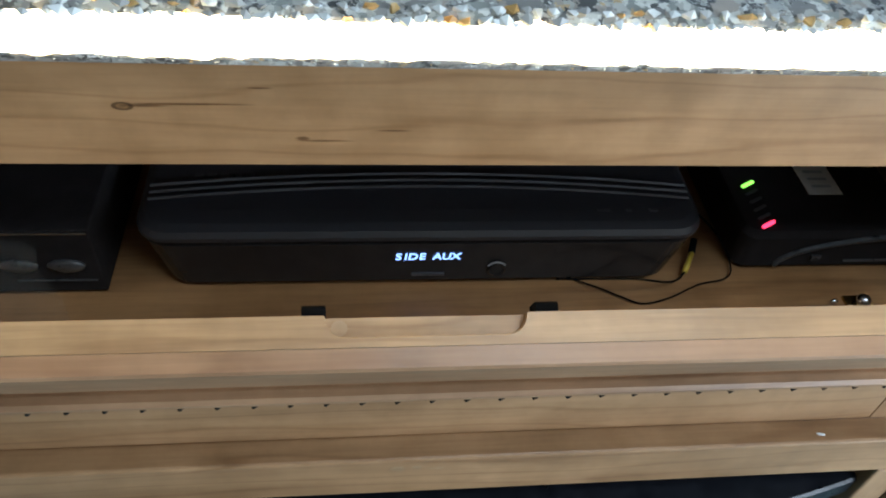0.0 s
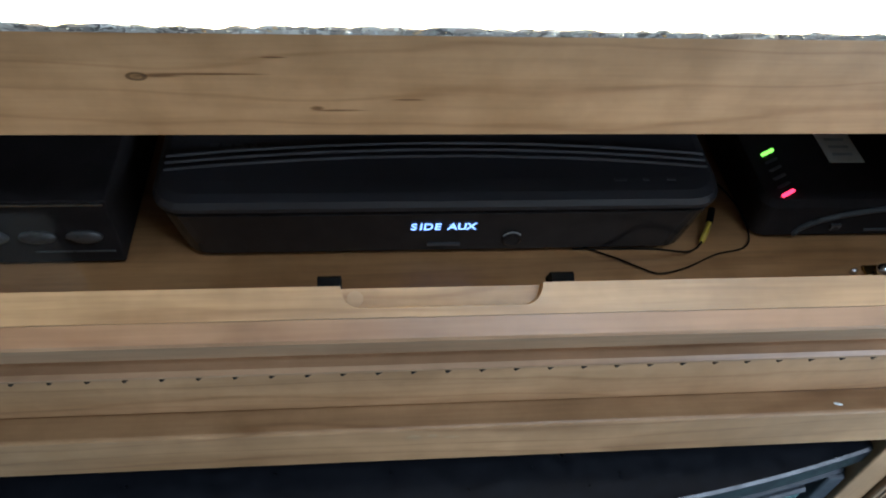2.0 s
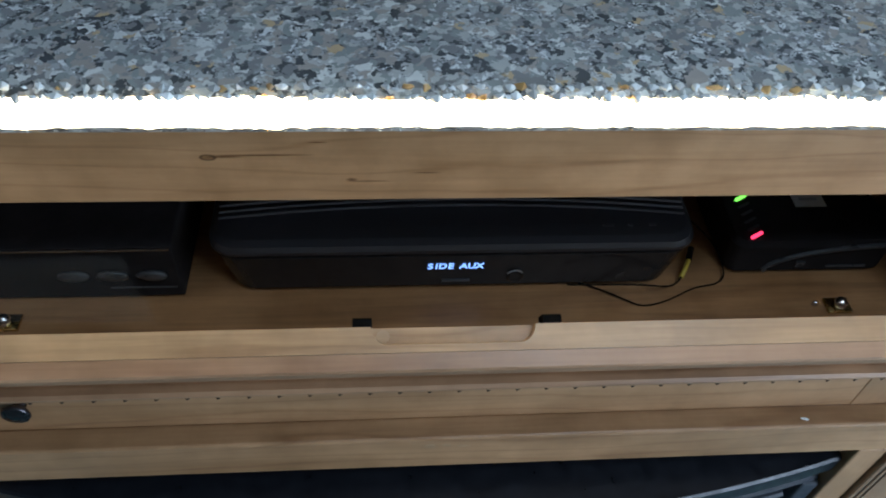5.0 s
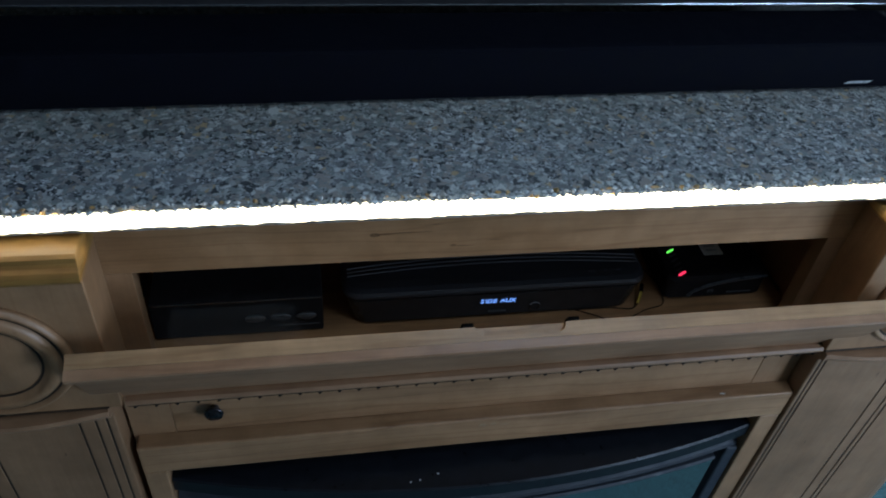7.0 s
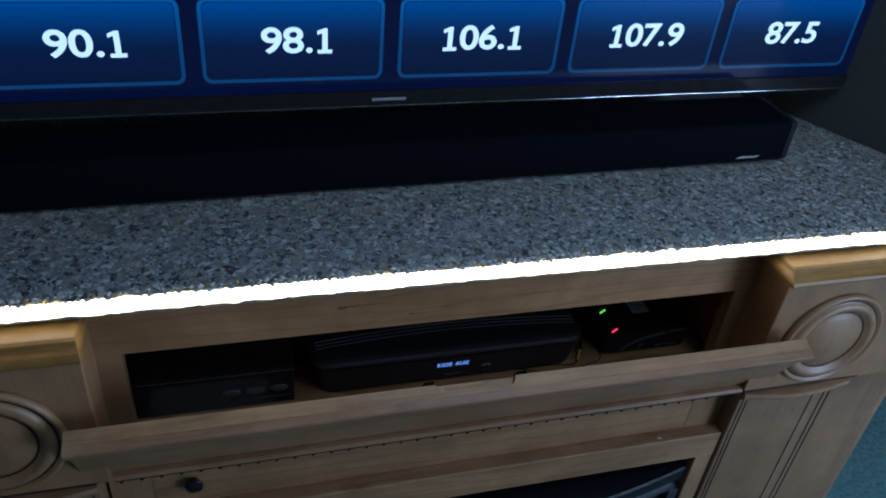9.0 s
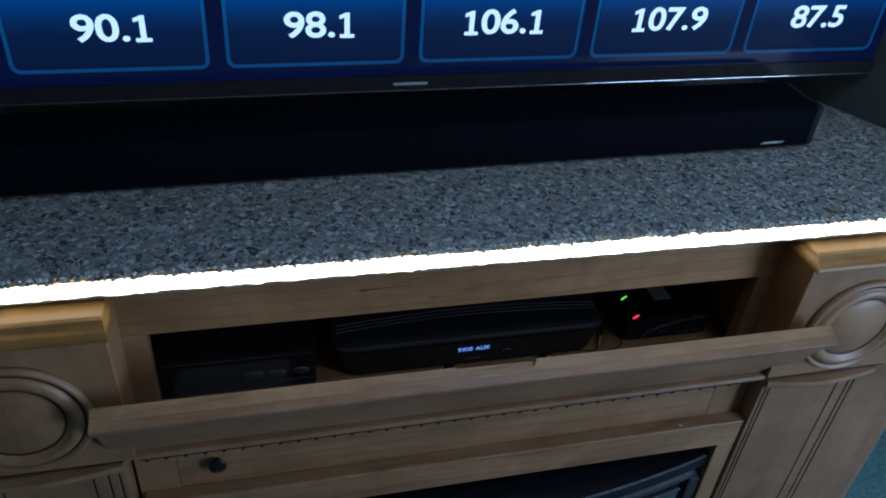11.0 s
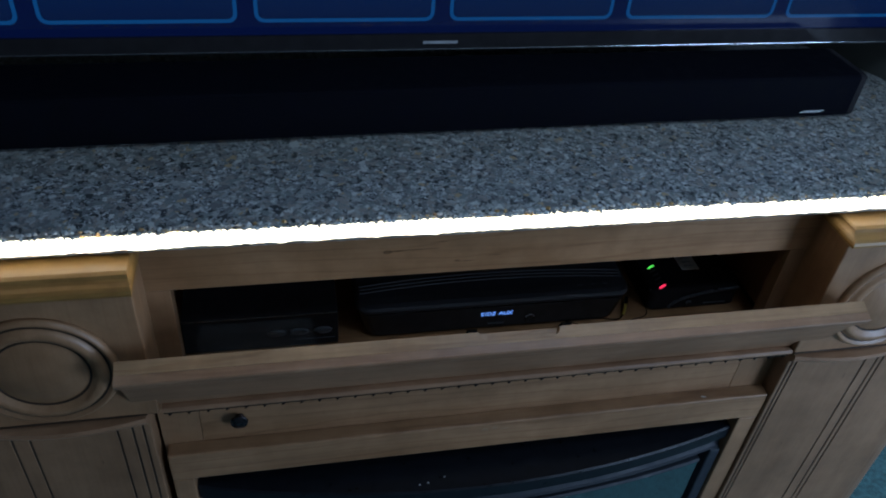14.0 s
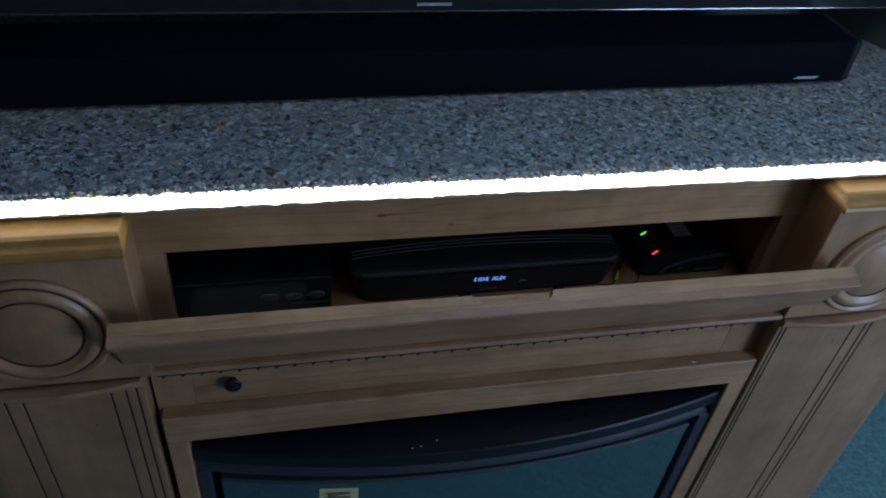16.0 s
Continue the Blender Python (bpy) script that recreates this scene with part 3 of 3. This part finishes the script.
for (chip_name, chip_mat), (verts, faces) in zip(CHIPS, chip_sets):
    me = bpy.data.meshes.new(chip_name)
    me.from_pydata(verts, [], faces)
    me.materials.append(chip_mat)
    ob = new(chip_name, me)
    ob.parent = top
    tagged(ob, kind="stuff")
# The granite edge's bright band, built as a glowing strip; its source is assumed.
strip = thing("edge_glow_strip", (0, 0, 0), "glowing warm white band along the granite edge, source assumed", "light strip")
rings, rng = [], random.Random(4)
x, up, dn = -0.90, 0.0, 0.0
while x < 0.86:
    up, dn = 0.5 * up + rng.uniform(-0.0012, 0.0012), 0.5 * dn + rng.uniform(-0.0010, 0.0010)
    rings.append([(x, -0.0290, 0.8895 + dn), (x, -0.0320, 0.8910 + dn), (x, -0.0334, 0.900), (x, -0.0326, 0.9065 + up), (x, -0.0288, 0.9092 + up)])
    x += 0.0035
part("glow_tube", loft(rings), EDGE_GLOW, strip)
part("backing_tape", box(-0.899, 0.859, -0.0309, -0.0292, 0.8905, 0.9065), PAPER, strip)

# ---- fireplace insert ----
fire = thing("fireplace_insert", (0, 0, 0), "black bow-front electric fireplace with dark glass", "fireplace")


def bow(x, deep):
    return -0.034 - deep * (1 - (x / 0.4215) ** 2)


def bowed(z0, z1, deep, back, half=0.4215, n=28, inset=0.0):
    rings = []
    for k in range(n + 1):
        x = -half + 2 * half * k / n
        y = bow(x, deep) + inset
        rings.append([(x, y, z0), (x, y - 0.0012, z0 + 0.0015), (x, y - 0.0012, z1 - 0.0025), (x, y + 0.0015, z1), (x, max(back, y + 0.006), z1), (x, max(back, y + 0.006), z0)])
    return loft(rings)


part("hood", bowed(0.428, 0.455, 0.056, 0.06), BLACK_SATIN, fire)
rings = []
for k in range(29):
    x = -0.4205 + 0.841 * k / 28
    y = bow(x, 0.053)
    rings.append([(x, y + d, z) for d, z in ((0.004, 0.4275), (0.010, 0.421), (0.0115, 0.412), (0.006, 0.402), (0.003, 0.4005), (0.003, 0.3985))] + [(x, 0.02, 0.3985), (x, 0.02, 0.4275)])
part("fascia", loft(rings), BEZEL, fire, "coved fascia with reflected blue light in its colour")
# Black blocks stand in for the dark of the gaps round the glass.
part("air_slot", bowed(0.3775, 0.3980, 0.046, -0.010, 0.4010, inset=0.016), RUBBER, fire, "dark gap over the glass, filled with black")
part("glass", bowed(0.06, 0.3710, 0.046, -0.015, 0.388, inset=0.006), DARK_GLASS, fire, "dark curved glass reflecting the room")
part("glass_lip", bowed(0.3712, 0.3772, 0.047, -0.015, 0.3882, inset=0.0035), BEZEL, fire, "thin steel lip along the glass")
for s in (-1, 1):
    part("side_bezel", box(min(s * 0.4015, s * 0.4215), max(s * 0.4015, s * 0.4215), -0.037, 0.05, 0.03, 0.3980, 0.003), BEZEL, fire)
    part("side_gap", box(min(s * 0.3885, s * 0.4010), max(s * 0.3885, s * 0.4010), -0.018, 0.05, 0.03, 0.3770), RUBBER, fire)
part("bottom_bezel", bowed(0.03, 0.0595, 0.050, -0.015, 0.388), BLACK_SATIN, fire)
part("firebox", box(-0.42, 0.42, 0.0605, 0.25, 0.03, 0.47), BLACK_PLASTIC, fire)
stick = []
for k in range(5):
    x = -0.243 + 0.06 * k / 4
    y = bow(x, 0.046) + 0.0046
    stick.append([(x, y, 0.290), (x, y - 0.0005, 0.290), (x, y - 0.0005, 0.354), (x, y, 0.354)])
decal = part("sticker", loft(stick), STICKER, fire, "square yellow paper sticker")
for z in (0.306, 0.318, 0.330, 0.342):
    part("print_bar", box(-0.231, -0.195, bow(-0.213, 0.046) + 0.0018, bow(-0.213, 0.046) + 0.0036, z - 0.003, z + 0.003), STICKER_INK, decal)
for x, y in ((-0.105, -0.075), (-0.092, -0.073), (-0.066, -0.066)):
    part("white_speck", box(x - 0.0012, x + 0.0012, y - 0.0009, y + 0.0009, 0.4550, 0.4555), PAPER, fire)

# ---- television ----
TV_X, TV_Y, TV_Z = -0.055, 0.25, 0.988
tv = thing("television", (TV_X, TV_Y, TV_Z), "large black flat television showing blue radio presets", "television")
tv.rotation_euler = (0, 0, radians(1.15))
part("housing", box(-0.811, 0.811, 0.0062, 0.05, 0.008, 0.90, 0.004), BLACK_PLASTIC, tv)
bez = bmesh.new()
for x0, x1, z0, z1 in ((-0.812, 0.812, 0.006, 0.026), (-0.812, 0.812, 0.878, 0.90), (-0.812, -0.788, 0.026, 0.878), (0.788, 0.812, 0.026, 0.878)):
    piece = box(x0, x1, -0.003, 0.006, z0, z1)
    tmp = bpy.data.meshes.new("piece")
    piece.to_mesh(tmp)
    bez.from_mesh(tmp)
    piece.free()
    bpy.data.meshes.remove(tmp)
part("wall_mount", box(-0.2, 0.2, 0.0505, 0.168, 0.3, 0.6, 0.003), BLACK_SATIN, tv, "black wall mount")
part("bezel", bez, BLACK_GLOSS, tv, "glossy black bezel")
part("bottom_trim", box(-0.813, 0.813, -0.0055, 0.002, 0.0040, 0.0059, 0.0005), TRIM, tv, "thin bright trim line")
part("screen", box(-0.788, 0.788, 0.001, 0.0058, 0.026, 0.878), SCREEN, tv, "lit blue radio screen")
part("brand_plate", box(-0.024, 0.024, -0.0038, -0.0028, 0.0125, 0.0163), GREY_MARK, tv, "small grey maker's mark")
for k, text in enumerate(("", "90.1", "98.1", "106.1", "107.9", "87.5")):
    cx = -0.637 + 0.2548 * k
    rim_out, rim_in, fill = rounded_rect(0.234, 0.111, 0.012), rounded_rect(0.224, 0.101, 0.008), rounded_rect(0.2225, 0.0995, 0.008)
    cz = 0.042 + 0.0565
    bm = bmesh.new()
    o = [bm.verts.new((cx + x, 0.0002, cz + z)) for x, z in rim_out]
    i = [bm.verts.new((cx + x, 0.0002, cz + z)) for x, z in rim_in]
    for p in range(len(o)):
        q = (p + 1) % len(o)
        bm.faces.new((o[p], o[q], i[q], i[p]))
    part("preset_rim", bm, BUTTON_RIM, tv)
    bm = bmesh.new()
    bm.faces.new([bm.verts.new((cx + x, 0.0, cz + z)) for x, z in fill])
    part("preset_button", bm, BUTTON, tv)
    px = cx + max(0.0, 0.011 - 0.003 * k) - 0.5 * sum(0.0135 if ch == "." else 0.0272 for ch in text)
    for ch in text:
        step = 0.0135 if ch == "." else 0.0272
        if ch == "1":
            one = [(-0.0095, 0.0), (0.0095, 0.0), (0.0095, 0.0048), (0.0034, 0.0048), (0.0034, 0.0335), (-0.0008, 0.0335), (-0.0098, 0.0300), (-0.0098, 0.0252), (-0.0034, 0.0272), (-0.0034, 0.0048), (-0.0095, 0.0048)]
            part("digit", loft([[(px + step / 2 + x, y, 0.0812 + z) for x, z in one] for y in (-0.0012, -0.0004)]), DIGIT_GLOW, tv)
        else:
            words("digit", ch, 0.0470, DIGIT_GLOW, tv, (px + step / 2, -0.0008, 0.0975), (90, 0, 0), bold=0.0008, stretch=1.2)
        px += step

# ---- soundbar ----
bar = thing("soundbar", (-0.055, 0.150, 0.915), "long black cloth-fronted soundbar on the granite top", "soundbar")
bar.rotation_euler = (0, 0, radians(1.35))
sec = [(0.004, 0.003), (0.0, 0.006), (0.0, 0.0645), (0.003, 0.0675), (0.010, 0.0685), (0.094, 0.0685), (0.098, 0.066), (0.098, 0.006), (0.094, 0.003)]
part("body", extrude_x(sec, -0.612, 0.612), BLACK_CLOTH, bar)
for s in (-1, 1):
    part("end_cap", extrude_x([(y * 0.985 + 0.001, z * 0.985 + 0.0005) for y, z in sec], min(s * 0.6125, s * 0.622), max(s * 0.6125, s * 0.622)), BLACK_MATTE, bar)
    for y in (0.015, 0.085):
        part("foot", box(s * 0.5 - 0.015, s * 0.5 + 0.015, y - 0.006, y + 0.006, 0.0, 0.004), RUBBER, bar)
part("front_badge", loft([[(x + 0.003 * (z > 0.014), y, z) for x, z in ((0.527, 0.0115), (0.563, 0.0115), (0.568, 0.0155), (0.532, 0.0155))] for y in (-0.0016, 0.0005)]), SILVER, bar, "small slanted silver badge")

# ---- music console ----
con = thing("music_console", (0.0155, 0.045, 0.645), "glossy black music console with a lit display", "console")


def slab_ring(half, front, depth, z, r=0.022, n=6):
    pts = []
    for cx, cy, a0 in ((half - r, front + r, -90), (half - r, front + depth - r, 0), (-half + r, front + depth - r, 90), (-half + r, front + r, 180)):
        pts += [(cx + r * math.cos(radians(a0 + 90 * k / n)), cy + r * math.sin(radians(a0 + 90 * k / n)), z) for k in range(n + 1)]
    return pts


part("body", loft([slab_ring(0.189, 0.004, 0.19, 0.002), slab_ring(0.191, 0.001, 0.195, 0.006), slab_ring(0.2015, -0.001, 0.20, 0.046), slab_ring(0.2005, 0.002, 0.197, 0.0475)]), BLACK_GLOSS, con, smooth=False)
part("lid", loft([slab_ring(0.2015, 0.000, 0.20, 0.0485), slab_ring(0.2035, -0.002, 0.204, 0.0505), slab_ring(0.2035, -0.002, 0.204, 0.054), slab_ring(0.202, 0.001, 0.199, 0.0575), slab_ring(0.199, 0.008, 0.188, 0.0595), slab_ring(0.195, 0.02, 0.17, 0.0605)]), LID_GREY, con, "satin lid with its sheen put into a lighter grey")
# Ridges in grey to carry the lines of light reflected along them.
for y0, h in ((0.030, 0.0025), (0.036, 0.004), (0.042, 0.0055)):
    part("lid_ridge", tube([(x, y0 + 0.013 * (1 - (x / 0.196) ** 2), 0.0605 + h * 0.6) for x in (-0.196 + 0.392 * k / 20 for k in range(21))], 0.0013, 6), RIDGE_GREY, con)
for k in range(5):
    part("lid_print", box(-0.168 + 0.009 * k, -0.162 + 0.009 * k, 0.054, 0.0585, 0.0604, 0.0609), GREY_PLASTIC, con)
for x, w in ((0.128, 0.009), (0.147, 0.004), (0.166, 0.006)):
    part("touch_mark", box(x - w / 2, x + w / 2, 0.017, 0.0195, 0.0602, 0.0609), GREY_PLASTIC, con)
px = -0.0262
for ch in "SIDE AUX":
    step = {"I": 0.0036, " ": 0.0040}.get(ch, 0.0068)
    if ch != " ":
        words("display_letter", ch, 0.0086, TEXT_GLOW, con, (px + step / 2, -0.0016, 0.0335), (90 - 4, 0, 0), bold=0.00015, shear=0.1, depth=0.0002, stretch=1.15)
    px += step
part("maker_mark", box(-0.012, 0.012, -0.0012, 0.0015, 0.0125, 0.0145), GREY_PLASTIC, con)
part("jack_ring", turned_y([(0.0075, 0.0), (0.0075, 0.0015), (0.006, 0.0025), (0.0045, 0.0015)], 0.0505, 0.019, 0.0, 24), BLACK_GLOSS, con)
# Pale arc put in for the highlight on the jack's rim.
part("jack_glint", tube([(0.0505 + 0.0078 * math.cos(radians(a)), -0.0018, 0.019 + 0.0078 * math.sin(radians(a))) for a in range(40, 151, 10)], 0.0006, 6), GREY_MARK, con)

# ---- slim player with plastic sleeve ----
ply = thing("disc_player", (-0.316, 0.042, 0.645), "slim black disc player with oval buttons", "player")
part("body", box(-0.103, 0.103, 0.0, 0.20, 0.003, 0.0640, 0.0015), BLACK_MATTE, ply)
part("front_trim", box(-0.102, 0.1015, -0.0012, 0.0008, 0.0612, 0.0626), SILVER, ply, "thin silver line")
part("lower_trim", box(0.045, 0.0985, -0.0010, 0.0006, 0.0150, 0.0160), GREY_PLASTIC, ply)
for x in (0.0195, 0.0505, 0.0815):
    part("oval_button", loft([[(x + r * 0.0125 * math.cos(a), -d, 0.0310 + r * 0.0058 * math.sin(a)) for a in (2 * math.pi * k / 20 for k in range(20))] for r, d in ((1, 0), (1, 0.002), (0.7, 0.0032), (0.1, 0.0032))]), GREY_PLASTIC, ply, smooth=True)
for x in (-0.085, 0.085):
    for y in (0.02, 0.18):
        part("foot", box(x - 0.008, x + 0.008, y - 0.008, y + 0.008, 0.0, 0.0035), RUBBER, ply)
slv = thing("plastic_sleeve", (-0.322, 0.036, 0.645), "crumpled clear plastic sleeve over the player front", "plastic sleeve")
rng = random.Random(9)
rows = []
for i in range(15):
    u = i / 14
    prof = ((0.004, 0.0560), (0.0005, 0.0545), (-0.003, 0.052), (-0.0045, 0.044), (-0.006, 0.028), (-0.009, 0.012), (-0.016 - 0.006 * u, 0.0025))
    rows.append([(-0.075 + 0.155 * u + 0.004 * math.sin(j * 1.3) + (0.003 * j - 0.012) * u, y + rng.uniform(-0.0012, 0.0012), z + rng.uniform(-0.0002, 0.001)) for j, (y, z) in enumerate(prof)])
sl = part("film", loft(rows, closed=False, caps=False), FILM, slv, smooth=True)
sl.modifiers.new("thickness", "SOLIDIFY").thickness = 0.0003

# ---- modem ----
mod = thing("modem", (0.335, 0.057, 0.645), "black modem with green and red lights and a label", "modem")
part("body", loft([slab_ring(0.073, 0.002, 0.16, 0.002, 0.012), slab_ring(0.0745, 0.0, 0.164, 0.005, 0.012), slab_ring(0.0745, 0.0, 0.164, 0.035, 0.012), slab_ring(0.071, 0.004, 0.156, 0.040, 0.012)]), BLACK_MATTE, mod)
for y, mat, name in ((0.057, GREEN_GLOW, "green_light"), (0.0105, RED_GLOW, "red_light")):
    part(name, loft([[(-0.0535 + x * math.cos(0.5) - z * math.sin(0.5), y + x * math.sin(0.5) + z * math.cos(0.5), h) for x, z in rounded_rect(0.0140, 0.0028, 0.0013)] for h in (0.0395, 0.0412)]), mat, mod)
for k in range(4):
    part("unlit_window", loft([[(-0.0535 + x * math.cos(0.5) - z * math.sin(0.5), 0.0198 + 0.0093 * k + x * math.sin(0.5) + z * math.cos(0.5), h) for x, z in rounded_rect(0.0140, 0.0026, 0.0012)] for h in (0.0395, 0.0406)]), RIDGE_GREY, mod)
part("paper_label", box(-0.005, 0.0245, 0.045, 0.105, 0.0400, 0.0406), PAPER, mod, "white printed paper label")
for k in range(4):
    part("print_line", box(0.001, 0.018, 0.053 + 0.009 * k, 0.056 + 0.009 * k, 0.0406, 0.0408), LABEL_INK, mod)
arch = [(0.085 - 0.125 * math.cos(radians(a)), 0.006 + 0.032 * math.sin(radians(a))) for a in range(0, 100, 6)]
part("front_arch", tube([(x, -0.001, z) for x, z in arch if x < 0.073], 0.0023, 8), GREY_PLASTIC, mod, "grey arched trim")
part("port", box(-0.012, -0.004, -0.0018, 0.002, 0.011, 0.0165), GREY_PLASTIC, mod)
part("slot", box(0.018, 0.055, -0.0014, 0.002, 0.009, 0.011), GREY_PLASTIC, mod)

# ---- cables and small hardware ----
S = 0.645
lead = thing("aux_cable", (0, 0, S), "thin black cable looped on the shelf", "cable")
part("cord", tube(smooth_path([(0.120, 0.052, 0.0015), (0.146, 0.039, 0.002), (0.163, 0.029, 0.002), (0.178, 0.022, 0.002), (0.200, 0.027, 0.002), (0.228, 0.040, 0.002), (0.252, 0.046, 0.002), (0.260, 0.058, 0.004), (0.256, 0.080, 0.012), (0.240, 0.098, 0.022), (0.222, 0.110, 0.028)]), 0.0007), RUBBER, lead, smooth=True)
rca = thing("video_cable", (0, 0, S), "black cable with a yellow plug beside the console", "cable")
part("cord", tube(smooth_path([(0.110, 0.034, 0.018), (0.140, 0.030, 0.022), (0.170, 0.031, 0.020), (0.200, 0.038, 0.008), (0.212, 0.044, 0.0045), (0.2180, 0.0495, 0.0062)]), 0.0008), RUBBER, rca, smooth=True)
part("plug", tube([(0.2180, 0.0495, 0.0062), (0.2230, 0.0570, 0.0080), (0.228, 0.066, 0.0100)], 0.0022, 10), YELLOW, rca, "yellow plug sleeve", smooth=True)
part("plug_tip", tube([(0.228, 0.066, 0.0100), (0.233, 0.078, 0.013)], 0.0028, 10), RUBBER, rca, smooth=True)
for x in (0.352, -0.352):
    bc = thing("ball_catch", (x, 0.018, S), "small brass ball catch on the shelf", "catch", "ball catches")
    part("base", box(-0.011, 0.011, -0.008, 0.008, 0.0, 0.003, 0.001), BRASS, bc)
    part("screw", turned_y([(0.0030, 0.0), (0.0030, 0.0012), (0.0018, 0.0024), (0.0004, 0.0026)], -0.021, 0.0032, 0.002, 12), SILVER, bc, smooth=True)
    part("ball", turned_y([(0.0005, 0.0), (0.004, 0.0012), (0.006, 0.0045), (0.0055, 0.008), (0.003, 0.0105), (0.0005, 0.0112)], 0, 0.0072, 0.004, 16), SILVER, bc, "bright steel ball", smooth=True)
